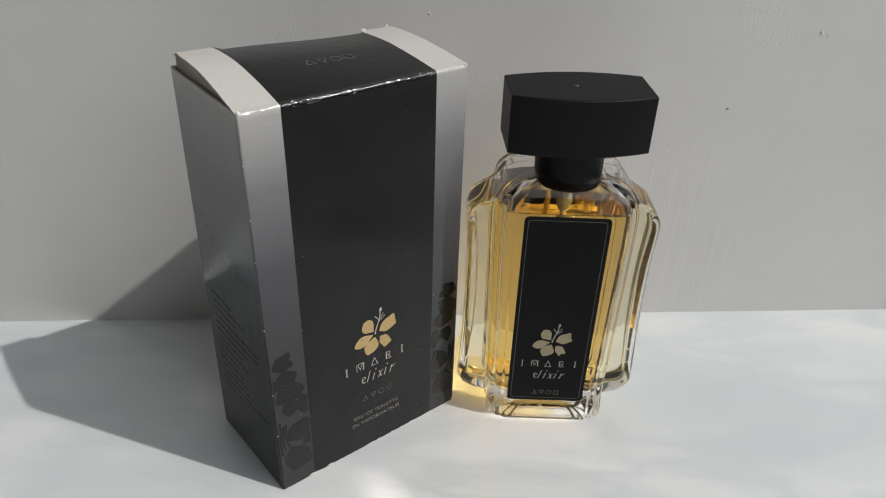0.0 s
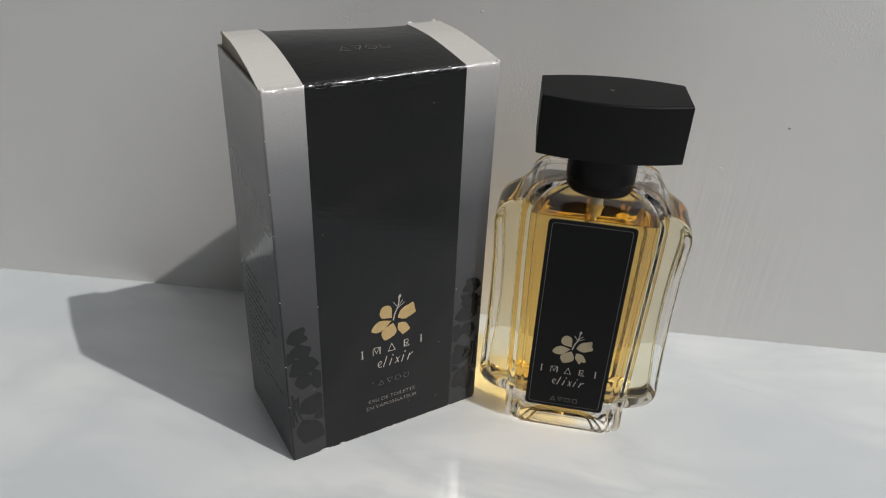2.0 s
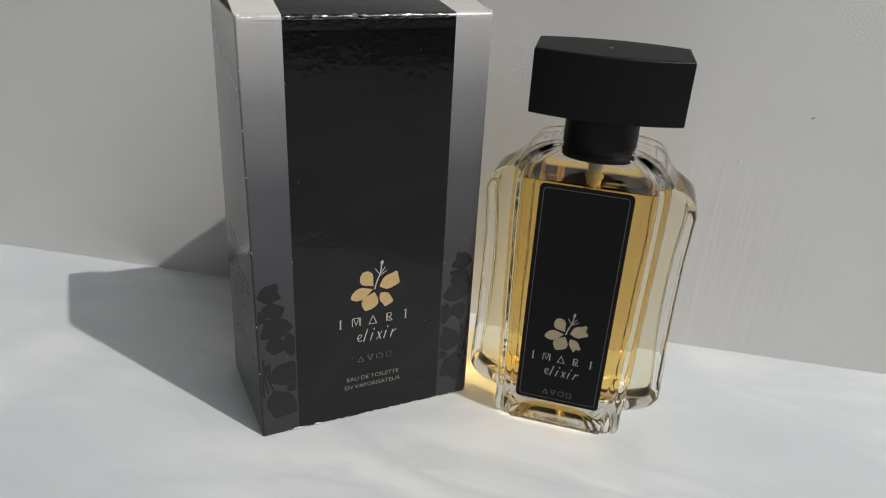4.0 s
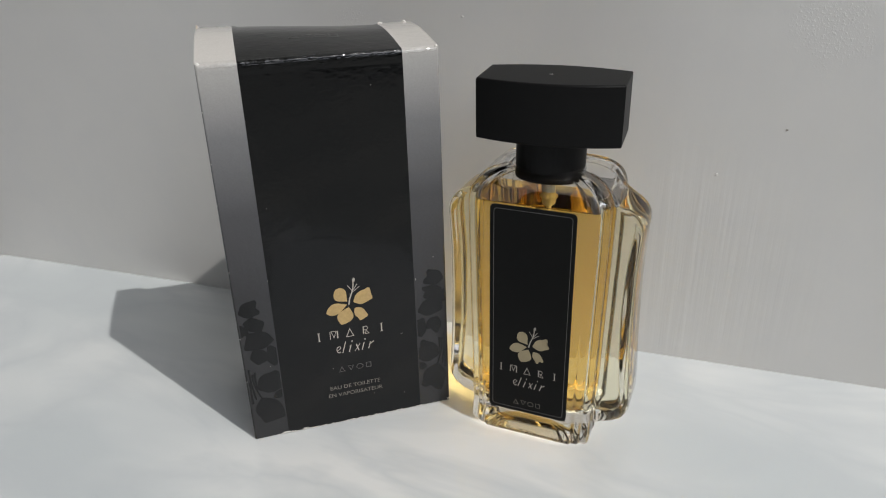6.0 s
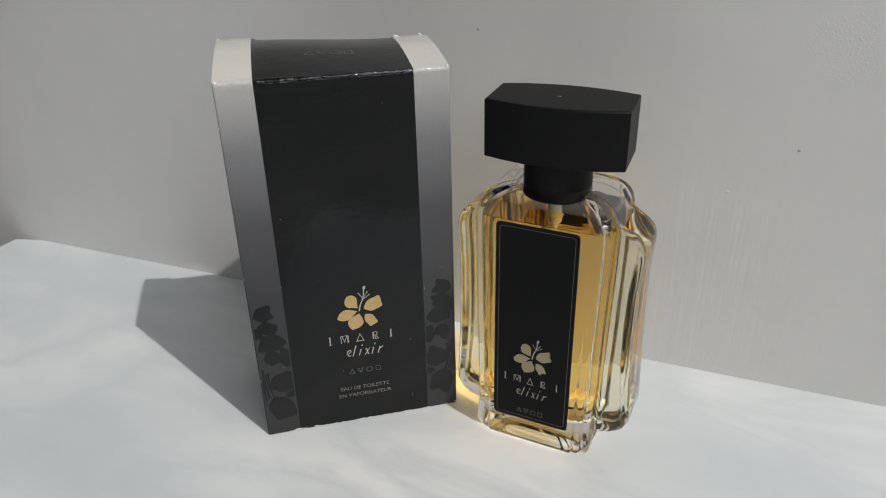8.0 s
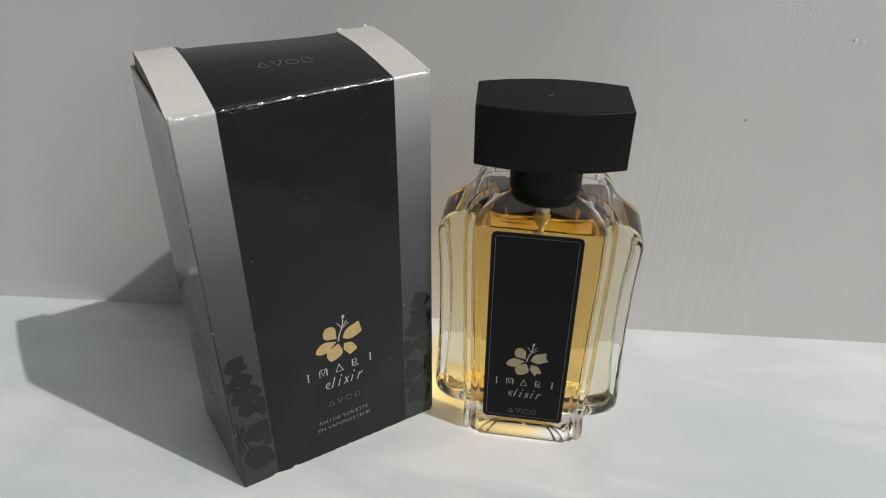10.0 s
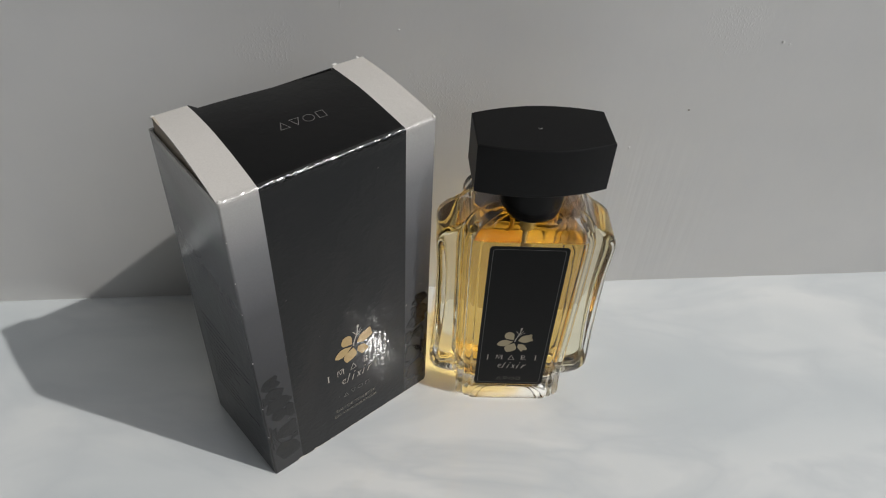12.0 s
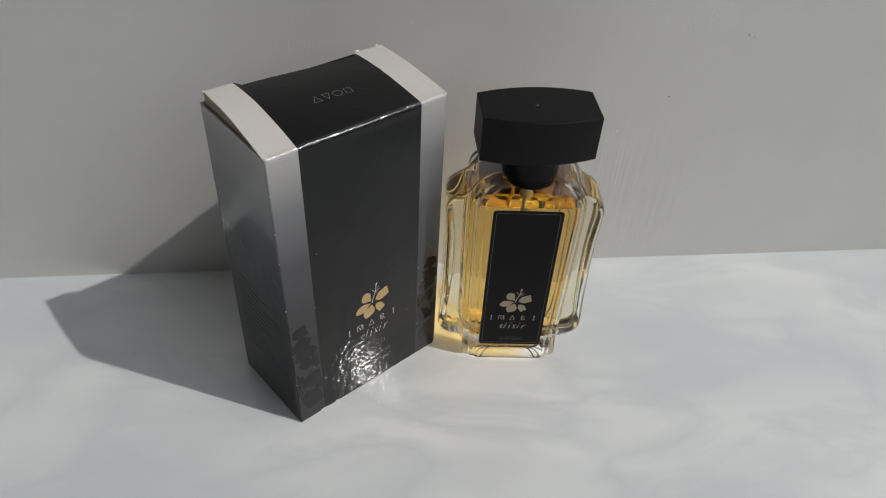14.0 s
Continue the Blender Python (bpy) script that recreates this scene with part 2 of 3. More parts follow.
def cuboid(*a, **k):
    return add_box(bmesh.new(), *a, **k)


def loft(rings, cap_ends=True):
    bm = bmesh.new()
    rows = [[bm.verts.new(p) for p in ring] for ring in rings]
    n = len(rows[0])
    for a, b in zip(rows, rows[1:]):
        for i in range(n):
            bm.faces.new((a[i], a[(i + 1) % n], b[(i + 1) % n], b[i]))
    if cap_ends:
        bm.faces.new(rows[0])
        bm.faces.new(rows[-1])
    return bm


def lathe(profile, seg=48, cx=0.0, cy=0.0):
    return loft([[(cx + r * math.cos(2 * math.pi * i / seg), cy + r * math.sin(2 * math.pi * i / seg), z) for i in range(seg)] for r, z in profile])


def flat(shapes, at):
    """Flat printed shapes: lists of outline points (u, v), laid out by at(u, v)."""
    bm = bmesh.new()
    for s in shapes:
        f = bm.faces.new([bm.verts.new(at(u, v)) for u, v in s])
        if len(s) > 4:
            bmesh.ops.triangulate(bm, faces=[f])
    return bm


def stroke(points, w0, w1=None):
    """Quads along a line of points, with the width going from w0 to w1."""
    w1 = w0 if w1 is None else w1
    out, n = [], len(points)
    sides = []
    for i, (u, v) in enumerate(points):
        a, b = points[max(i - 1, 0)], points[min(i + 1, n - 1)]
        d = math.hypot(b[0] - a[0], b[1] - a[1]) or 1.0
        w = (w0 + (w1 - w0) * i / (n - 1)) / 2
        nx, ny = -(b[1] - a[1]) / d * w, (b[0] - a[0]) / d * w
        sides.append(((u + nx, v + ny), (u - nx, v - ny)))
    for (a, b), (c, d) in zip(sides, sides[1:]):
        out.append([a, b, d, c])
    return out


def closed_stroke(points, w):
    """Quads round a closed outline, of width w, inwards and outwards."""
    n = len(points)
    ring = []
    for i in range(n):
        p, a, b = points[i], points[i - 1], points[(i + 1) % n]
        e0 = Vector((p[0] - a[0], p[1] - a[1])).normalized()
        e1 = Vector((b[0] - p[0], b[1] - p[1])).normalized()
        nrm = Vector((-(e0.y + e1.y), e0.x + e1.x))
        nrm = nrm.normalized() * (w / 2 / max(0.35, nrm.length / 2))
        ring.append(((p[0] + nrm.x, p[1] + nrm.y), (p[0] - nrm.x, p[1] - nrm.y)))
    return [[ring[i][0], ring[i][1], ring[(i + 1) % n][1], ring[(i + 1) % n][0]] for i in range(n)]


def rounded(x0, x1, y0, y1, r, seg=6):
    out = []
    for cx, cy, a0 in ((x1 - r, y0 + r, -90), (x1 - r, y1 - r, 0), (x0 + r, y1 - r, 90), (x0 + r, y0 + r, 180)):
        out += [(cx + r * math.cos(radians(a0 + 90 * i / seg)), cy + r * math.sin(radians(a0 + 90 * i / seg))) for i in range(seg + 1)]
    return out


def bezier(p0, p1, p2, p3, n=12):
    out = []
    for i in range(n + 1):
        s = i / n
        k = ((1 - s) ** 3, 3 * s * (1 - s) ** 2, 3 * s * s * (1 - s), s ** 3)
        out.append(tuple(sum(w * p[j] for w, p in zip(k, (p0, p1, p2, p3))) for j in (0, 1)))
    return out


def petal(cx, cy, angle, start, length, width, bend=0.0, tip=0.5, wave=0.0, n=14):
    """A petal outline that grows from near (cx, cy) along angle; tip: 0 pointed, 1 blunt."""
    a = radians(angle)
    out = []
    for side in (1, -1):
        for i in range(n + 1) if side == 1 else range(n - 1, 0, -1):
            s = i / n
            w = width / 2 * max(0.0, math.sin(math.pi * s ** (1.0 + 0.35 * tip))) ** (0.95 if s < 0.6 else 0.95 - 0.4 * tip)
            w *= 1 + wave * math.sin(17 * s + side) * s
            d = start + length * s
            o = side * w + bend * length * s * s
            out.append((cx + d * math.cos(a) - o * math.sin(a), cy + d * math.sin(a) + o * math.cos(a)))
    return out


def leaf(cx, cy, angle, length, width, lean=0.0):
    """A broad leaf with a narrow foot and a notched, lobed tip, softened all round."""
    half = ((0.0, 0.04), (0.10, 0.20), (0.26, 0.44), (0.50, 0.52), (0.74, 0.46), (0.95, 0.50), (1.02, 0.26), (0.88, 0.05))
    pts = [(s * length, w * width) for s, w in half]
    pts += [(s * length * 0.94, -w * width * 0.9) for s, w in reversed(half)]
    for _ in range(2):
        pts = [q for a, b in zip(pts, pts[1:] + pts[:1]) for q in ((a[0] * 0.75 + b[0] * 0.25, a[1] * 0.75 + b[1] * 0.25), (a[0] * 0.25 + b[0] * 0.75, a[1] * 0.25 + b[1] * 0.75))]
    c, d = math.cos(radians(angle)), math.sin(radians(angle))
    out = []
    for p, o in pts:
        o += lean * p * p / length
        out.append((cx + p * c - o * d, cy + p * d + o * c))
    return out


def flower(parent, at, cx, cy, k, mat, stamen_mat):
    """A five-petalled flower with a curved stamen; k: its width in metres."""
    for angle, start, length, width, bend, tip in (
        (132, 0.07, 0.38, 0.29, -0.12, 0.9), (193, 0.06, 0.46, 0.26, 0.08, 0.7), (250, 0.08, 0.43, 0.33, -0.08, 0.3),
    ):
        part("petal", flat([petal(cx, cy, angle, start * k, length * k, width * k, bend, tip)], at), mat, parent)
    for angle, start, length, width, lean in ((19, 0.08, 0.42, 0.31, 0.05), (-52, 0.15, 0.34, 0.23, -0.1)):
        c, d = math.cos(radians(angle)) * start * k, math.sin(radians(angle)) * start * k
        part("petal", flat([leaf(cx + c, cy + d, angle, length * k, width * k, lean)], at), mat, parent)
    stem = bezier((cx - 0.02 * k, cy - 0.02 * k), (cx, cy + 0.2 * k), (cx + 0.11 * k, cy + 0.25 * k), (cx + 0.10 * k, cy + 0.50 * k))
    part("stamen", flat(stroke(stem, 0.03 * k, 0.022 * k) + [petal(cx + 0.10 * k, cy + 0.46 * k, 78, 0, 0.12 * k, 0.06 * k)], at), stamen_mat, parent)
    for dx, dy, tx, ty in ((0.06, 0.30, -0.02, 0.42), (0.09, 0.30, 0.18, 0.43), (0.08, 0.26, 0.22, 0.36)):
        part("filament", flat(stroke([(cx + dx * k, cy + dy * k), (cx + tx * k, cy + ty * k)], 0.014 * k), at), stamen_mat, parent)


def block_word(parent, at, u0, u1, v, h, mat, thick):
    """A five-sign mark, drawn as plain upright blocks and a triangle."""
    w = u1 - u0
    place = [u0 + w * s for s in (0.0, 0.235, 0.49, 0.745, 1.0)]
    b, t = v - h / 2, v + h / 2

    def bar(u, wd):
        return [(u - wd / 2, b), (u + wd / 2, b), (u + wd / 2, t), (u - wd / 2, t)]

    def feet(u, wd):
        return [[(u - wd / 2, y), (u + wd / 2, y), (u + wd / 2, y + thick * 0.4), (u - wd / 2, y + thick * 0.4)] for y in (b - thick * 0.4, t)]

    for i, u in enumerate(place):
        if i in (0, 4):
            s = [bar(u, thick)] + feet(u, thick * 2.4)
        elif i == 1:
            s = [bar(u - h * 0.42, thick * 0.6), bar(u + h * 0.42, thick)] + closed_stroke([(u - h * 0.3, t), (u, b + h * 0.15), (u + h * 0.3, t)], thick * 0.5)
        elif i == 2:
            s = closed_stroke([(u - h * 0.42, b), (u + h * 0.42, b), (u, t)], thick * 0.6)
        else:
            s = [bar(u - h * 0.28, thick)] + closed_stroke(rounded(u - h * 0.25, u + h * 0.2, v, t - thick * 0.2, h * 0.18, 3), thick * 0.6) + closed_stroke([(u - h * 0.1, b), (u + h * 0.34, b), (u + h * 0.05, v - thick * 0.4)], thick * 0.5)
        part("mark_block", flat(s, at), mat, parent)


def slanted_word(parent, at, u0, u1, v0, h, mat, thick):
    """A word in slanted script, as six plain slanted strokes."""
    w = (u1 - u0) / 6
    for i, (tall, curl) in enumerate(((0.62, 1), (1.0, 0), (0.62, 0), (0.62, 2), (0.62, 0), (0.62, 3))):
        u = u0 + w * (i + 0.3)
        top = v0 + h * tall
        if curl == 1:
            s = stroke(bezier((u + w * 0.75, v0 + h * 0.12), (u + w * 0.1, v0 - h * 0.12), (u - w * 0.1, v0 + h * 0.62), (u + w * 0.55, top), 8), thick)
            s += stroke(bezier((u + w * 0.55, top), (u + w * 1.0, top), (u + w * 0.7, v0 + h * 0.34), (u + w * 0.15, v0 + h * 0.28), 8), thick * 0.7)
        elif curl == 2:
            s = stroke([(u - w * 0.1, v0), (u + w * 0.75, top)], thick * 0.7) + stroke([(u + w * 0.15, top), (u + w * 0.5, v0)], thick * 1.2)
        else:
            s = stroke([(u, v0), (u + h * tall * 0.3, top)], thick * 1.1)
            if curl == 3:
                s += stroke([(u + h * 0.14, v0 + h * 0.4), (u + h * 0.45, top)], thick)
        part("script_stroke", flat(s, at), mat, parent)
    for i in (2, 4):
        u = u0 + w * (i + 0.3) + h * 0.28
        part("script_dot", flat([[(u - thick * 0.6, v0 + h * 0.86), (u + thick * 0.6, v0 + h * 0.86), (u + thick * 0.8, v0 + h), (u - thick * 0.4, v0 + h)]], at), mat, parent)


def thin_shapes(parent, at, u0, u1, v, h, mat, thick):
    """A maker's mark, as four thin plain outlines: two triangles, a ring and a four-sided figure."""
    w = (u1 - u0 - h) / 3
    b, t = v - h / 2, v + h / 2
    us = [u0 + h / 2 + w * i for i in range(4)]
    outlines = (
        [(us[0] - h * 0.5, b), (us[0] + h * 0.5, b), (us[0], t)],
        [(us[1] - h * 0.5, t), (us[1], b), (us[1] + h * 0.5, t)],
        [(us[2] + h * 0.58 * math.cos(2 * math.pi * j / 20), v + h * 0.52 * math.sin(2 * math.pi * j / 20)) for j in range(20)],
        [(us[3] - h * 0.42, b), (us[3] + h * 0.42, b), (us[3] + h * 0.42, t), (us[3] - h * 0.42, t)],
    )
    for i, o in enumerate(outlines):
        part("mark_outline", flat(closed_stroke(o, thick), at), mat, parent)


def lettering(name, text, parent, at, u0, u1, v, mat):
    """A line of words that starts at u0, ends at u1 and stands on v."""
    c = bpy.data.curves.new(name, "FONT")
    c.body, c.size, c.resolution_u = text, 1.0, 3
    ob = new(name, c)
    bpy.context.view_layer.update()
    me = bpy.data.meshes.new_from_object(ob.evaluated_get(bpy.context.evaluated_depsgraph_get()))
    bpy.data.objects.remove(ob)
    xs = [p.co.x for p in me.vertices]
    k = (u1 - u0) / (max(xs) - min(xs))
    low = min(xs)
    for p in me.vertices:
        p.co = at(u0 + (p.co.x - low) * k, v + p.co.y * k)
    me.materials.clear()
    me.materials.append(mat)
    o = new(name, me)
    o.parent = parent
    return o


# ---- setting ----
WALL_TURN = math.atan(0.078)
WALL_AT = pose(0, 0.0497, 0, 0, 0, math.degrees(WALL_TURN))
wall_north = structure("wall_north", cuboid(-1.30, 0.75, 0, 0.14, -0.86, 1.72), WALL, "light grey painted plaster wall with pimpled and brushed patches", "wall")
wall_north.matrix_world = WALL_AT
# unseen room added around the ledge to shape fill light and reflections
wall_west = structure("wall_west", cuboid(-1.37, -1.25, -1.9, 0.54, -0.86, 1.72), ROOM, "plain painted room wall, added out of view", "wall")
wall_south = structure("wall_south", cuboid(-1.25, 0.84, -1.9, -1.78, -0.86, 1.72), ROOM, "plain painted room wall, added out of view", "wall")
bm = bmesh.new()
add_box(bm, 0.72, 0.84, -1.78, -1.30, -0.86, 1.72)
add_box(bm, 0.72, 0.84, -0.02, 0.42, -0.86, 1.72)
add_box(bm, 0.72, 0.84, -1.30, -0.02, -0.86, 0.42)
add_box(bm, 0.72, 0.84, -1.30, -0.02, 1.60, 1.72)
wall_east = structure("wall_east", bm, ROOM, "plain painted wall with an open window, added out of view", "wall")
floor = structure("floor", cuboid(-1.37, 0.84, -1.9, 0.54, -0.92, -0.86), ROOM_FLOOR, "brown boarded room floor, added out of view", "floor")
ceiling = structure("ceiling", cuboid(-1.37, 0.84, -1.9, 0.54, 1.72, 1.80), ROOM, "plain painted room ceiling, added out of view", "ceiling")

# the marble top runs along the wall and a little way past its corner
bm = bmesh.new()
corners = [(-0.3215, -1.20), (0.718, -1.20), (0.718, 0.110), (-0.3060, 0.0262), (-0.3215, 0.0205)]
low = [bm.verts.new((x, y, -0.02)) for x, y in corners]
high = [bm.verts.new((x, y, 0.0)) for x, y in corners]
bm.faces.new(low)
top_face = bm.faces.new(high)
for i in range(len(corners)):
    j = (i + 1) % len(corners)
    bm.faces.new((low[i], low[j], high[j], high[i]))
bmesh.ops.bevel(bm, geom=list(top_face.edges), offset=0.0025, segments=3, affect="EDGES", profile=0.5)
marble_top = structure("marble_top", bm, MARBLE, "glossy white marble ledge with soft grey veins", "ledge")

# ---- the carton ----
W, D, H = 0.0717, 0.0404, 0.1308
carton = tagged(new("perfume_box"), "worn black and silver perfume carton with gold flower, lid ajar", "box")
carton.matrix_world = pose(-0.0886, -0.0510, 0.0003, 0, 0, 38.4)
T = 0.0006


def sheet(f, nu, nv, thick=T):
    """A bent sheet of board: f(s, t) gives a point and its outward normal."""
    bm = bmesh.new()
    outer = [[f(i / nu, j / nv) for j in range(nv + 1)] for i in range(nu + 1)]
    a = [[bm.verts.new(p) for p, n in row] for row in outer]
    b = [[bm.verts.new(Vector(p) - Vector(n) * thick) for p, n in row] for row in outer]
    for i in range(nu):
        for j in range(nv):
            bm.faces.new((a[i][j], a[i + 1][j], a[i + 1][j + 1], a[i][j + 1]))
            bm.faces.new((b[i][j], b[i][j + 1], b[i + 1][j + 1], b[i + 1][j]))
    for i in range(nu):
        bm.faces.new((a[i][0], b[i][0], b[i + 1][0], a[i + 1][0]))
        bm.faces.new((a[i][nv], a[i + 1][nv], b[i + 1][nv], b[i][nv]))
    for j in range(nv):
        bm.faces.new((a[0][j], a[0][j + 1], b[0][j + 1], b[0][j]))
        bm.faces.new((a[nu][j], b[nu][j], b[nu][j + 1], a[nu][j + 1]))
    return bm


def swell(s, t, k):
    return k * math.sin(math.pi * s) * math.sin(math.pi * t)


SKEW = 0.0015   # how far the side splays out towards the back
BULGE = 0.0003  # how far the front bows out
E_ = 0.0007  # radius of the board's folds
front_panel = part("front_panel", sheet(lambda s, t: ((E_ + s * (W - 2 * E_), -swell(s, t, BULGE), t * (H - E_)), (0, -1, 0)), 16, 24), CARTON, carton, "black front panel with fading silver side bands", True)
side_panel = part("side_panel", sheet(lambda s, t: ((-swell(s, t, 0.0003) - SKEW * s, E_ + s * (D + 0.0006 - E_), t * H), (-1, 0, 0)), 6, 10), CARTON, carton, "silver side panel that fades to black", True)
part("side_panel", sheet(lambda s, t: ((W + swell(s, t, 0.0003), E_ + s * (D - E_), t * (H - 0.001)), (1, 0, 0)), 6, 10), CARTON, carton, "", True)
part("back_panel", sheet(lambda s, t: ((-SKEW + s * (W + SKEW), D + 0.0006, t * (H + 0.0005)), (0, 1, 0)), 2, 2), CARTON, carton)
part("bottom_panel", cuboid(0.001, W - 0.001, 0.001, D - 0.001, 0.0002, 0.0008), BOARD, carton)


def fold(x0, y0):
    """A rounded upright fold at a front corner."""
    rings = []
    for z in [H * i / 14 for i in range(15)]:
        ring = []
        for i in range(6):
            a = radians(180 + 90 * i / 5) if x0 < W / 2 else radians(270 + 90 * i / 5)
            ring.append((x0 + E_ * math.cos(a), y0 + E_ * math.sin(a), z))
        ring.append((x0, y0, z))
        rings.append(ring)
    return loft(rings)


part("corner_fold", fold(E_, E_), CARTON, carton, "", True)
part("corner_fold", fold(W - E_, E_), CARTON, carton, "", True)


def lid_height(s, t):
    """Height of the lid over its length s (left to right) and its depth t (fold to free edge)."""
    rise = (0.0046 - 0.0030 * s) * math.sin(math.pi * 0.62 * t) ** 0.9
    return H + rise - 0.0006 * max(0.0, t - 0.6) * 2.5 + 0.0003 * math.sin(7 * s) * t


def lid_point(s, t):
    reach = D + 0.0010 - 0.0008 * s
    u = s * W
    if 0.0125 < u < W - 0.0125:
        reach = D - 0.0018
    return ((u, E_ + t * (reach - E_), lid_height(s, t)), (0, -0.1, 1))


lid = part("lid", sheet(lid_point, 44, 18), CARTON, carton, "lifted lid, black between two silver bands", True)
part("dust_flap", sheet(lambda s, t: ((0.0004 - 0.0011 * s + 0.0005 * t, 0.003 + s * (D - 0.004), H - 0.008 + t * (0.0085 + 0.0042 * s)), (-1, 0, 0.1)), 4, 3), BOARD, carton, "bare brown board flap under the lid")
part("dust_flap", sheet(lambda s, t: ((W - 0.0016 - 0.001 * t, 0.003 + s * (D - 0.004), H - 0.008 + t * (0.0070 + 0.0004 * s)), (1, 0, 0.1)), 4, 3), BOARD, carton, "bare brown board flap under the lid")


def crumple():
    """The crushed fold between front and lid: a rounded strip dented at random."""
    rnd = random.Random(4)
    n, m, r0 = 150, 10, 0.0013
    dent = [[rnd.uniform(-0.00020, 0.00005) for _ in range(m + 1)] for _ in range(n + 1)]
    rings = []
    for i in range(n + 1):
        s = i / n
        ring = []
        for k in range(m + 1):
            a = radians(-6 + 102 * k / m)
            r = r0 + (dent[i][k] if 0 < k < m else 0.0)
            ring.append((0.0004 + s * (W - 0.0008), r0 - 0.0001 - r * math.cos(a), H - r0 + 0.00025 + r * math.sin(a)))
        ring.append((0.0004 + s * (W - 0.0008), 0.0016, H - 0.0016))
        rings.append(ring)
    return loft(rings)


part("crushed_fold", crumple(), CREASE, carton, "crushed and creased top fold", True)


def on_front(u, v):
    return (u, -swell((u - E_) / (W - 2 * E_), v / (H - E_), BULGE) - 0.00010, v)


def on_lid(u, v):
    s, t = u / W, v / D
    return (u, v, lid_height(s, t) + 0.00012)


def on_side(u, v):
    return (-swell((u - E_) / (D - E_), v / H, 0.0003) - SKEW * (u - E_) / (D - E_) - 0.00012, u, v)


flower(front_panel, on_front, 0.0376, 0.0483, 0.0166, GOLD, SILVER_PRINT)
block_word(front_panel, on_front, 0.0260, 0.0478, 0.0370, 0.0030, SILVER_PRINT, 0.00042)
slanted_word(front_panel, on_front, 0.0306, 0.0443, 0.0292, 0.0045, SILVER_PRINT, 0.00034)
thin_shapes(front_panel, on_front, 0.0318, 0.0432, 0.0226, 0.0019, GREY_PRINT, 0.00018)
lettering("lettering", "EAU DE TOILETTE", front_panel, on_front, 0.0280, 0.0459, 0.0144, FINE_PRINT)
lettering("lettering", "EN VAPORISATEUR", front_panel, on_front, 0.0272, 0.0466, 0.0113, FINE_PRINT)
thin_shapes(lid, on_lid, 0.0280, 0.0436, 0.0178, 0.0030, GREY_PRINT, 0.00022)


# share of the band's width, height, direction, length, width, bend
LEAVES = (
    (0.33, 0.0168, -72, 0.0112, 0.0092, 0.05), (0.26, 0.0205, 25, 0.0095, 0.0086, -0.1), (0.88, 0.0290, 80, 0.0080, 0.0060, 0.0),
    (0.28, 0.0361, -60, 0.0062, 0.0060, 0.1), (0.97, 0.0392, 170, 0.0096, 0.0072, 0.1), (0.10, 0.0469, -15, 0.0070, 0.0054, -0.15),
    (0.02, 0.0506, 15, 0.0070, 0.0062, 0.0), (0.00, 0.0465, -80, 0.0050, 0.0036, 0.1), (0.72, 0.0163, 20, 0.0040, 0.0031, 0.0),
)


def vine(parent, at, u0, u1, flip, top):
    """Broad black leaves on curling stems up a side band; the band's edges cut them off."""
    w = u1 - u0
    k = top / 0.056

    def x(s):
        return u0 + w * (1 - s if flip else s)

    def cut(shape):
        return [(min(max(u, u0), u1), v) for u, v in shape]

    for s, z, ang, length, width, lean in LEAVES:
        part("vine_leaf", flat([cut(leaf(x(s), z * k, 180 - ang if flip else ang, length, width, lean))], at), VINE, parent)
    for (s0, z0), (s1, z1), (s2, z2), (s3, z3) in (
        ((0.16, 0.0270), (0.10, 0.0240), (0.20, 0.0210), (0.33, 0.0168)), ((0.06, 0.0290), (0.05, 0.0240), (0.12, 0.0190), (0.16, 0.0165)),
        ((0.24, 0.0275), (0.22, 0.0255), (0.22, 0.0230), (0.26, 0.0205)), ((0.05, 0.0150), (0.00, 0.0190), (0.06, 0.0215), (0.02, 0.0240)),
    ):
        line = bezier((x(s0), z0 * k), (x(s1), z1 * k), (x(s2), z2 * k), (x(s3), z3 * k), 10)
        part("vine_stem", flat([cut(q) for q in stroke(line, 0.0007, 0.0005)], at), VINE, parent)


vine(front_panel, on_front, 0.0008, 0.0114, False, 0.056)
vine(front_panel, on_front, 0.0607, W - 0.0008, True, 0.058)

# dense small print on the side, too small to read, as plain bars
rnd = random.Random(8)
for i in range(14):
    z = 0.060 - i * 0.0029
    u = 0.0355
    shapes = []
    while u > 0.007:
        w = rnd.uniform(0.0012, 0.0046)
        shapes.append([(u, z), (u - w, z), (u - w, z + 0.00045), (u, z + 0.00045)])
        u -= w + 0.0006
        if u < 0.022 and rnd.random() < 0.3:
            break
    part("small_print_line", flat(shapes, on_side), SIDE_PRINT, side_panel)

# bare board where the printed film has worn off
def chips(u0, u1, n, tall, seed, at):
    r = random.Random(seed)
    pts = []
    for i in range(n + 1):
        s = i / n
        pts.append((u0 + (u1 - u0) * s, 0.00008 + tall * max(0.0, r.uniform(-0.5, 1.0)) ** 2))
    return flat([[(a[0], 0.0), (b[0], 0.0), b, a] for a, b in zip(pts, pts[1:])], at)


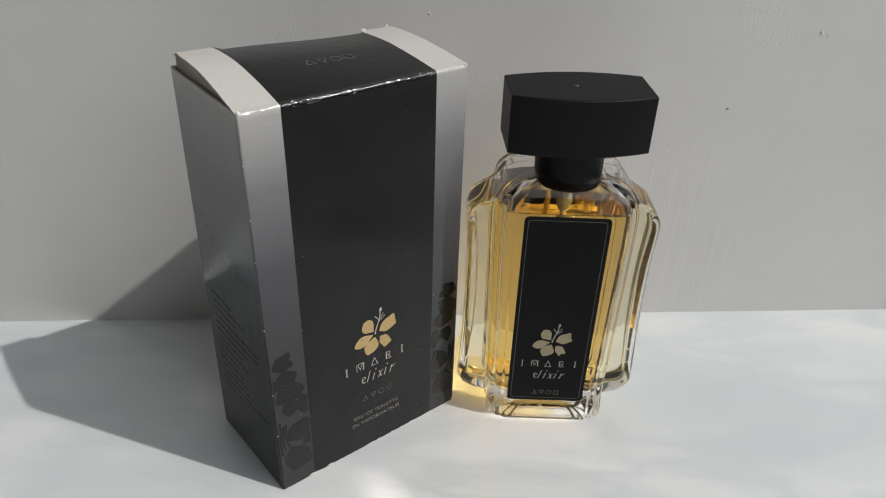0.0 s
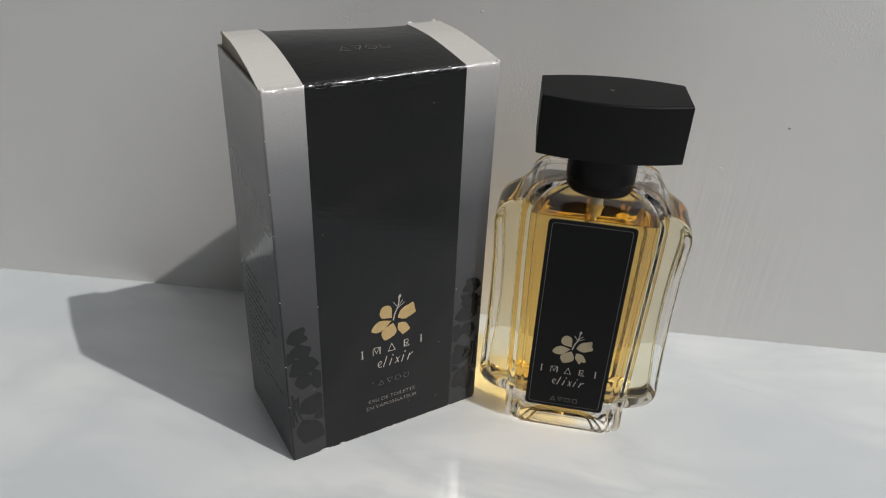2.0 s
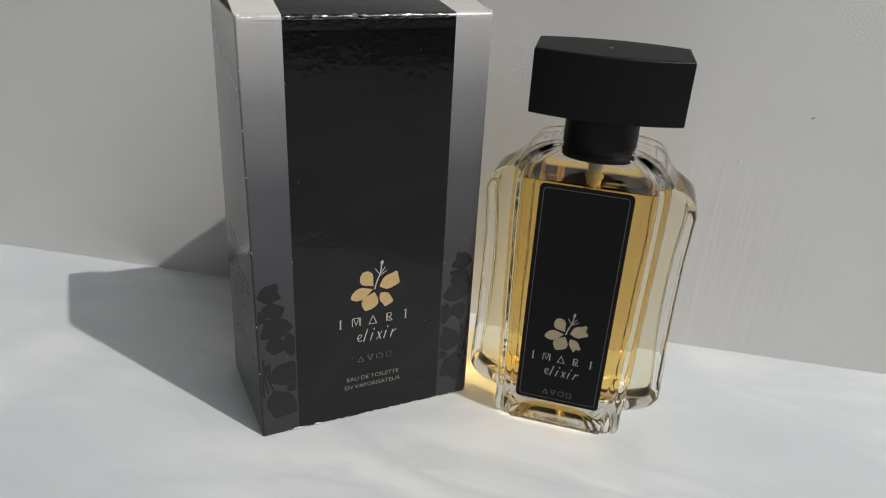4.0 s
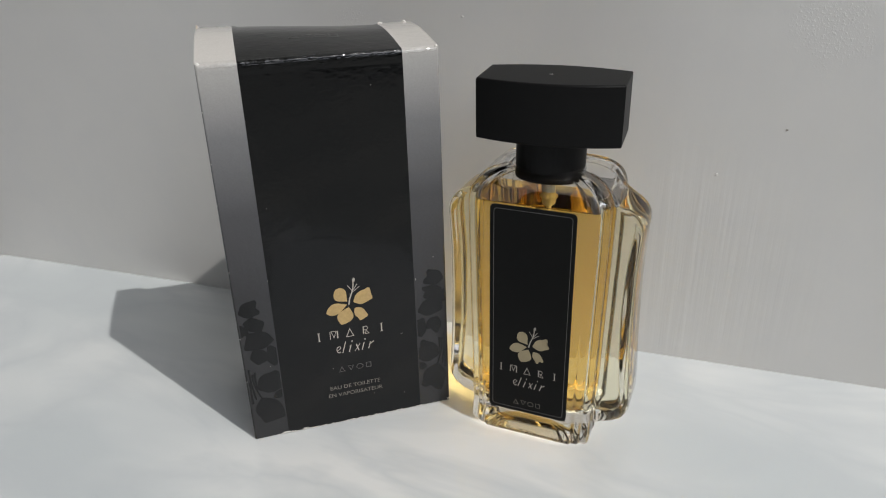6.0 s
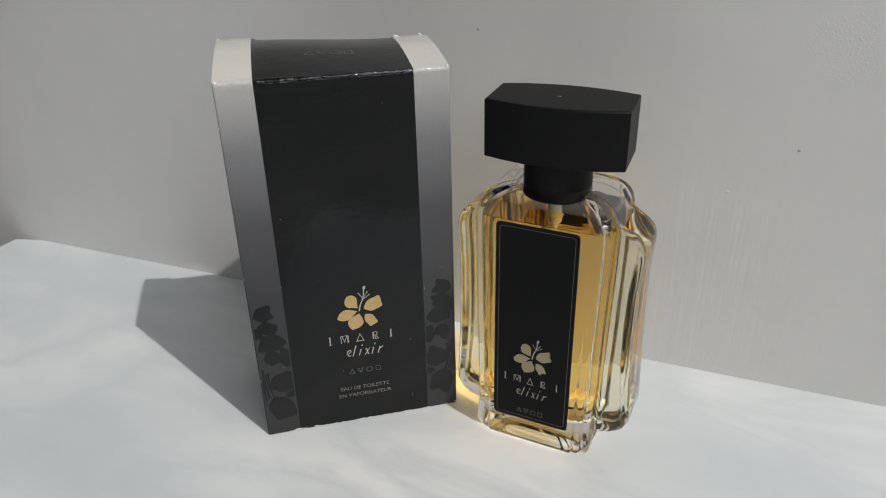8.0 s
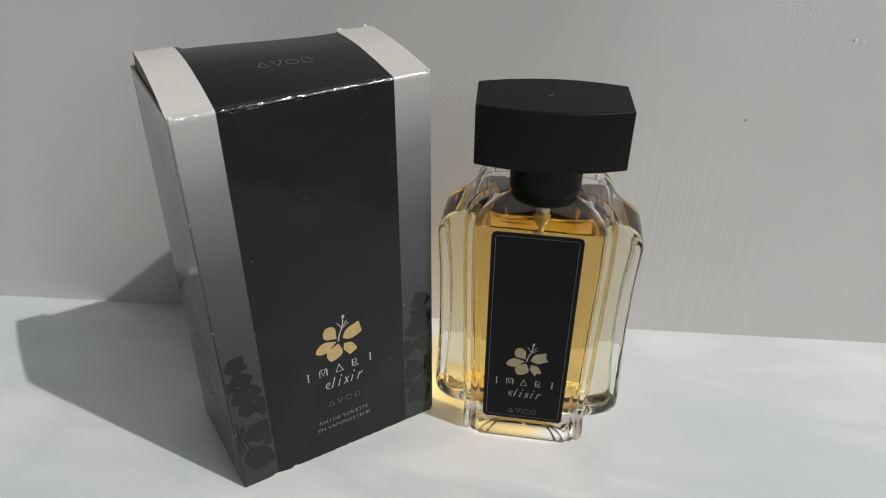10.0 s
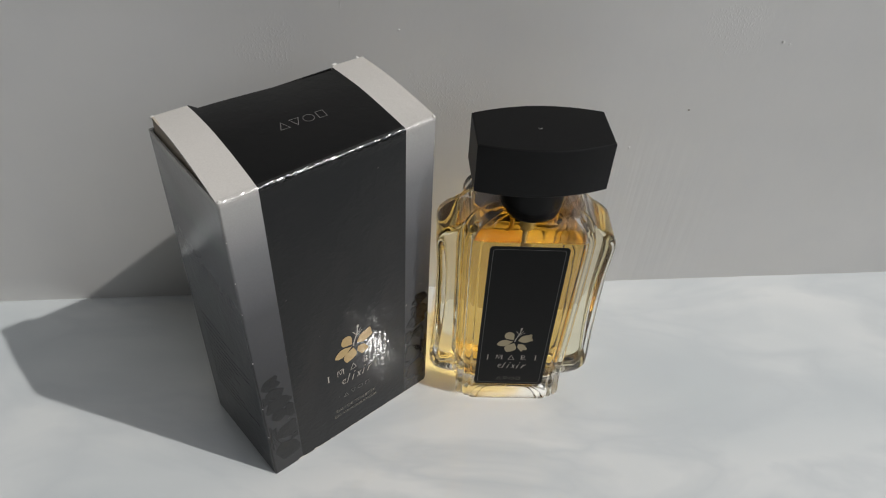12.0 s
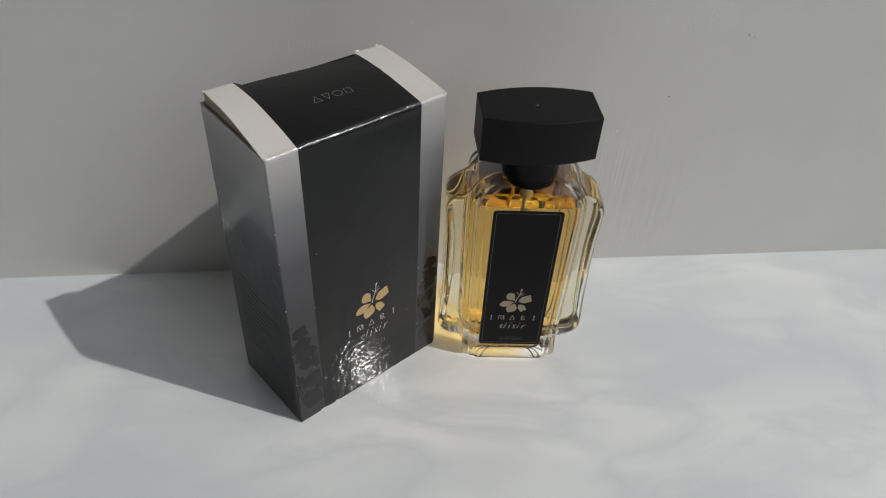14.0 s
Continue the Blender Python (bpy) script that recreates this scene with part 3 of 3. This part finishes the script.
part("worn_edge", chips(0.004, 0.069, 110, 0.0004, 3, lambda u, v: (u, -0.00012, v)), CHIP, carton, "bare white board along the worn bottom edge")
part("worn_edge", chips(0.009, 0.022, 26, 0.0008, 5, lambda u, v: (u, -0.00016, v)), CHIP, carton)
part("worn_edge", chips(0.0, 0.012, 24, 0.0005, 6, lambda u, v: (-0.0001 + u * 0.05, 0.00002 + v * 0.6, H - 0.012 + u)), BOARD, carton, "bare brown board at the rubbed corner")
rnd = random.Random(21)
for i in range(13):
    u, v = rnd.uniform(0.004, 0.068), rnd.uniform(0.006, 0.122)
    k, a = rnd.uniform(0.00010, 0.00026), rnd.uniform(0, 3.1)
    long = rnd.choice((1.0, 1.0, 1.4, 3.5))
    part("scuff", flat([[(u + k * long * math.cos(a) * c - k * math.sin(a) * d, v + k * long * math.sin(a) * c + k * math.cos(a) * d) for c, d in ((-1, 0), (-0.2, -0.6), (1, -0.1), (0.3, 0.7))]], on_front), SCUFF, front_panel)
for z in (0.024, 0.041, 0.0655, 0.0885, 0.1015, 0.117):
    k = rnd.uniform(0.0003, 0.0007)
    part("scuff", flat([[(0.00018, z), (0.00042, z + k * 0.3), (0.0003, z + k), (0.00012, z + k * 0.8)]], lambda u, v: (u, 0.00012 - u * 0.4, v)), CHIP, carton)
bm = bmesh.new()
bmesh.ops.create_icosphere(bm, subdivisions=2, radius=0.0008, matrix=Matrix.Translation((W - 0.0022, D + 0.0003, lid_height(0.97, 1) + 0.0002)) @ Matrix.Diagonal((1.0, 0.7, 0.5, 1)))
for v in bm.verts:
    v.co += Vector(noise.noise_vector(v.co * 900)) * 0.0003
part("torn_tab", bm, CHIP, carton, "torn white board nub on the lid corner", True)

def rubbed(name, x, y, z, sx, sy, sz, seed, mat, words=""):
    bm = bmesh.new()
    bmesh.ops.create_icosphere(bm, subdivisions=2, radius=1.0)
    for v in bm.verts:
        v.co = Vector((v.co.x * sx, v.co.y * sy, v.co.z * sz)) * (1 + 0.35 * noise.noise(v.co * 2.3 + Vector((seed, 0, 0)))) + Vector((x, y, z))
    part(name, bm, mat, carton, words, True)


rubbed("worn_corner", 0.0008, 0.0007, H - 0.0003, 0.0007, 0.0006, 0.0008, 1, CHIP, "white board showing at the rubbed corner")
rubbed("worn_corner", W - 0.0008, 0.0007, H - 0.0004, 0.0006, 0.0006, 0.0009, 2, CHIP)
rubbed("worn_corner", 0.0004, D + 0.0006, lid_height(0.0, 1) - 0.0003, 0.0007, 0.0010, 0.0005, 3, CHIP)
rubbed("torn_tab", W - 0.0108, D + 0.0006, lid_height(0.85, 1) + 0.0001, 0.0011, 0.0005, 0.0003, 4, CHIP)
rubbed("worn_corner", 0.0112, -0.0001, 0.0004, 0.0015, 0.0004, 0.0003, 6, CHIP, "white flake of board at the bottom edge")
rubbed("worn_corner", 0.0176, -0.0001, 0.0004, 0.0008, 0.0004, 0.0003, 7, CHIP)
rubbed("worn_corner", W - 0.0006, 0.0004, 0.0006, 0.0007, 0.0006, 0.0006, 8, CHIP)

# the whole carton is wrung a little, its foot turned against its lid, and one side leans in
for ob in carton.children_recursive:
    for v in ob.data.vertices:
        turn = Matrix.Rotation(radians(1.0) * (1 - 2 * v.co.z / H), 3, "Z")
        spot = Vector((v.co.x - W / 2, v.co.y - D / 2, v.co.z))
        v.co = turn @ spot + Vector((W / 2, D / 2, 0))
        v.co.x += 0.0015 * (1 - v.co.x / W) * v.co.z / H
        v.co.y += 0.0006 * (1 - v.co.y / D) * v.co.z / H

# ---- the bottle ----
bottle = tagged(new("perfume_bottle"), "clear ridged glass bottle of golden perfume with black cap", "bottle")
bottle.matrix_world = pose(0.0, 0.0, 0.0003)


BX, BY = 0.0006, 0.0021  # the middle of the bottle, behind its label


def section(bw, bd, ww, wd, z, step=0.0010, soft=0.0030):
    """A cross-shaped outline: body with twice stepped, rounded corners and a narrower wing at either side."""
    s = max(ww - bw, 0.0002)
    rf = min(0.0010, s * 0.3)
    rw = min(soft, s * 0.62, wd * 0.9)
    rb = min(0.0017, (bd - wd) * 0.35)
    st = min(step, (bd - wd) * 0.2) * (1 - 0.75 * min(1.0, max(0.0, (z - 0.0865) / 0.006)))
    q = [(bw - 0.0060) * i / 4 for i in range(5)]
    quarter = [(x, bd) for x in q]
    # two small steps beside the front panel
    for k, sx in ((0, bw - 0.0054), (1, bw - 0.0030)):
        top = bd - st * k
        quarter += [(sx - 0.0003, top - st * 0.10), (sx, top - st * 0.5), (sx + 0.0003, top - st * 0.9), (sx + 0.0008, top - st)]
    cx, cy = bw - rb, bd - 2 * st - rb
    quarter += [(cx + rb * math.sin(radians(a)), cy + rb * math.cos(radians(a))) for a in (10, 28, 46, 64, 82, 90)]
    fx, fy = bw + rf, wd + rf
    quarter += [(fx - rf * math.cos(radians(a)), fy - rf * math.sin(radians(a))) for a in (0, 22, 45, 68, 90)]
    gx, gy = ww - rw, wd - rw
    quarter += [(gx + rw * math.sin(radians(a)), gy + rw * math.cos(radians(a))) for a in (0, 15, 30, 45, 60, 75, 90)]
    quarter.append((ww, 0.0))
    right_back = quarter                                   # from (0, bd) round to (ww, 0)
    ring = [(x, y) for x, y in right_back]
    ring += [(x, -y) for x, y in reversed(right_back[:-1])]
    ring += [(-x, -y) for x, y in right_back[1:]]
    ring += [(-x, y) for x, y in reversed(right_back[1:-1])]
    return [(x + BX, y + BY, z) for x, y in ring]


def keyed(keys, z):
    zs = [k[0] for k in keys]
    return [float(np.interp(z, zs, [k[i] for k in keys])) for i in range(1, 5)]


# height, body half width and depth, wing half width and depth
SHAPE = [
    (0.0000, 0.0188, 0.0158, 0.0190, 0.0055), (0.0005, 0.0198, 0.0172, 0.0200, 0.0060), (0.0014, 0.0206, 0.0182, 0.0208, 0.0067), (0.0032, 0.0210, 0.0188, 0.0213, 0.0075),
    (0.0056, 0.0210, 0.0186, 0.0216, 0.0084), (0.0070, 0.0210, 0.0181, 0.0248, 0.0091), (0.0085, 0.0210, 0.0177, 0.0284, 0.0097), (0.0106, 0.0210, 0.0174, 0.0308, 0.0101),
    (0.0136, 0.0210, 0.0174, 0.0321, 0.0104), (0.0200, 0.0211, 0.0174, 0.0320, 0.0105), (0.0350, 0.0214, 0.0174, 0.0312, 0.0105), (0.0500, 0.0217, 0.0174, 0.0308, 0.0105),
    (0.0650, 0.0220, 0.0174, 0.0308, 0.0104),
    (0.0750, 0.0222, 0.0174, 0.0313, 0.0103), (0.0785, 0.0222, 0.0174, 0.0315, 0.0102), (0.0808, 0.0222, 0.0174, 0.0311, 0.0100), (0.0828, 0.0222, 0.0174, 0.0301, 0.0098),
    (0.0844, 0.0222, 0.0174, 0.0286, 0.0095), (0.0856, 0.0222, 0.0174, 0.0269, 0.0092), (0.0866, 0.0221, 0.0173, 0.0251, 0.0089), (0.0876, 0.0219, 0.0171, 0.0235, 0.0086),
    (0.0890, 0.0215, 0.0167, 0.0223, 0.0083), (0.0905, 0.0208, 0.0161, 0.0214, 0.0080), (0.0920, 0.0197, 0.0152, 0.0202, 0.0077), (0.0933, 0.0183, 0.0142, 0.0187, 0.0073),
    (0.0943, 0.0166, 0.0131, 0.0170, 0.0068), (0.0951, 0.0148, 0.0121, 0.0151, 0.0064), (0.0956, 0.0131, 0.0112, 0.0134, 0.0060), (0.0959, 0.0114, 0.0102, 0.0117, 0.0056),
]


def levels(z0, z1, most):
    zs = sorted({z0, z1, *[k[0] for k in SHAPE if z0 < k[0] < z1]})
    out = []
    for a, b in zip(zs, zs[1:]):
        n = max(1, math.ceil((b - a) / most))
        out += [a + (b - a) * i / n for i in range(n)]
    return out + [z1]


def foot():
    """The hollow under the bottle, from its middle out to the rim it stands on."""
    rings = []
    for k, z in ((0.05, 0.0030), (0.45, 0.0028), (0.70, 0.0022), (0.86, 0.0011), (0.93, 0.0002)):
        bw, bd, ww, wd = keyed(SHAPE, 0.0)
        rings.append([(BX + (x - BX) * k, BY + (y - BY) * k, z) for x, y, _ in section(bw, bd, ww, wd, 0.0)])
    return rings


glass_body = part("glass_body", loft(foot() + [section(*keyed(SHAPE, z), z) for z in levels(0.0, 0.0959, 0.004)]), GLASS, bottle, "clear thick glass with stepped ridges and side wings", True)
glass_body.visible_shadow = False


def hollow(z0, z1, round_low, round_high, wings=True, shrink=0.0):
    """The inside of the bottle between two heights, with rounded ends."""
    rings = []
    zs = [z0 + (z1 - z0) * i / 34 for i in range(35)]
    for z in zs:
        bw, bd, ww, wd = keyed(SHAPE, z)
        k = 0.0
        if round_low and z - z0 < round_low:
            k = 1 - math.sqrt(max(0.0, 1 - (1 - (z - z0) / round_low) ** 2))
        if round_high and z1 - z < round_high:
            k = 1 - math.sqrt(max(0.0, 1 - (1 - (z1 - z) / round_high) ** 2))
        waist = 0.0027 + 0.0010 * math.sin(math.pi * min(1.0, max(0.0, (z - 0.012) / 0.068)))
        inner = bw - 0.0032 - 0.006 * k - shrink
        side = max(ww - waist - 0.008 * k, inner + 0.0004) if wings else inner + 0.0004
        rings.append(section(max(inner, 0.004), max(bd - 0.0030 - 0.005 * k - shrink, 0.003), side, max(wd - 0.0019 - 0.002 * k, 0.0016), z, 0.0, 0.0014))
    return loft(rings)


liquid = part("perfume", hollow(0.0105, 0.0860, 0.005, 0.0), LIQUID, bottle, "clear golden perfume filling the bottle", True)
liquid.visible_shadow = False
part("perfume_depth", hollow(0.0110, 0.0858, 0.005, 0.0, False, 0.0005), DEPTH, liquid, "deep golden middle of the perfume", True)
air = part("air_pocket", hollow(0.08615, 0.0938, 0.0, 0.004), AIR, bottle, "empty space under the shoulder", True)
air.visible_shadow = False

collar = part("collar", lathe([(0.0060, 0.0916), (0.0098, 0.0916), (0.0101, 0.09165), (0.0105, 0.0919), (0.01075, 0.0924), (0.0108, 0.0930), (0.0108, 0.0934), (0.0108, 0.0980), (0.0108, 0.1049)], 64, 0.0009, 0.0010), CAP, bottle, "round black plastic collar under the cap", True)


def cap_mesh():
    """A six-sided block: straight ends, bowed front and back, softened edges."""
    half, end, bow = 0.0217, 0.0089, 0.0038
    outline = []
    for side in (-1, 1):
        n = 24
        for i in range(n + 1):
            s = -1 + 2 * i / n
            x = s * half if side < 0 else -s * half
            outline.append((x, side * (end + bow * (1 - s * s))))
    rings = []
    r = 0.0005
    for z, k in ((0.1047, r), (0.10485, r * 0.4), (0.1052, 0), (0.1226, 0), (0.12295, r * 0.35), (0.1231, r)):
        rings.append([(x * (1 - k / half), y * (1 - k / end), z) for x, y in outline])
    return loft(rings)


cap = part("cap", cap_mesh(), CAP, bottle, "wide six-sided matt black plastic cap")
cap.matrix_local = pose(0.0011, 0.0008, 0, 0, 0, 4.0)
ring = bmesh.new()
bmesh.ops.create_cone(ring, cap_ends=False, segments=20, radius1=0.0007, radius2=0.0004, depth=0.0003, matrix=Matrix.Translation((-0.001, -0.0004, 0.1232)))
part("mould_mark", ring, GREY_PRINT, cap, "tiny moulded ring on top")

part("pump", lathe([(0.0009, 0.0735), (0.0018, 0.0742), (0.0022, 0.0752), (0.0022, 0.0790), (0.0028, 0.0796), (0.0028, 0.0812), (0.0022, 0.0820), (0.0022, 0.0917)], 32, 0.0009, 0.0010), PUMP, bottle, "cream plastic spray pump", True)
part("dip_tube", lathe([(0.0009, 0.0125), (0.0009, 0.0736)], 16, 0.0009, 0.0010), PUMP, bottle, "thin pale dip tube", True)

LY = -0.01535
back = flat([rounded(-0.0133, 0.0139, 0.0101, 0.0865, 0.0016)], lambda u, v: (u, LY, v))
r = bmesh.ops.extrude_face_region(back, geom=back.faces[:])
bmesh.ops.translate(back, vec=(0, 0.00012, 0), verts=[v for v in r["geom"] if isinstance(v, bmesh.types.BMVert)])
label = part("label", back, LABEL, bottle, "tall black rounded label with a thin silver border")


def on_label(u, v):
    return (u, LY - 0.00006, v)


part("border_line", flat(closed_stroke(rounded(-0.0120, 0.0126, 0.0114, 0.0852, 0.0011), 0.00016), on_label), GREY_PRINT, label, "thin silver border line")
flower(label, on_label, 0.0006, 0.0372, 0.0138, DULL_GOLD, SILVER_PRINT)
block_word(label, on_label, -0.0091, 0.0094, 0.0274, 0.0026, SILVER_PRINT, 0.00034)
slanted_word(label, on_label, -0.0055, 0.0058, 0.0206, 0.0038, SILVER_PRINT, 0.00028)
thin_shapes(label, on_label, -0.0045, 0.0049, 0.0140, 0.0017, FINE_PRINT, 0.00015)

# ---- small marks on the wall ----
def wall_spot(x, z, size, seed, mat, name, words):
    bm = bmesh.new()
    bmesh.ops.create_icosphere(bm, subdivisions=2, radius=size)
    r = random.Random(seed)
    for v in bm.verts:
        v.co = Vector((v.co.x * 1.0, v.co.y * 0.4, v.co.z * 0.8)) * r.uniform(0.75, 1.2)
    ob = tagged(new(name, finish(name, bm, mat, True)), words, "mark")
    ob.matrix_world = WALL_AT @ Matrix.Translation((x, -0.0001, z))
    return ob


wall_spot(0.0682, 0.0968, 0.0005, 1, SPECK, "wall_speck", "small dark speck stuck on the plaster wall")


def wall_crack(x, z, length, lean, seed):
    """A raised hairline ridge in the paint."""
    r = random.Random(seed)
    pts = [(lean * i / 9 * length + r.uniform(-0.0003, 0.0003), length * (i / 9 - 0.5)) for i in range(10)]
    bm = bmesh.new()
    rows = []
    for i, (dx, dz) in enumerate(pts):
        k = 0.00022 * math.sin(math.pi * (i + 0.5) / 10)
        rows.append([bm.verts.new(q) for q in ((dx - k, 0.0002, dz), (dx, -k * 0.9, dz), (dx + k, 0.0002, dz))])
    for a, b in zip(rows, rows[1:]):
        for j in (0, 1):
            bm.faces.new((a[j], a[j + 1], b[j + 1], b[j]))
    ob = tagged(new("paint_crack", finish("paint_crack", bm, WALL)), "hairline raised crack in light grey wall paint", "crack")
    ob.matrix_world = WALL_AT @ Matrix.Translation((x, 0, z))
    return ob
wall_crack(-0.0660, 0.1440, 0.0120, 0.06, 3)
wall_crack(-0.0985, 0.1500, 0.0080, -0.1, 4)
for x, z, size, seed in ((0.0962, 0.1260, 0.0007, 5), (0.0990, 0.1252, 0.0005, 6), (0.0480, 0.0790, 0.0006, 7), (-0.0460, 0.1310, 0.0005, 8), (0.1010, 0.0975, 0.0004, 9)):
    wall_spot(x, z, size, seed, WALL, "paint_blob", "small raised blob of light grey wall paint")
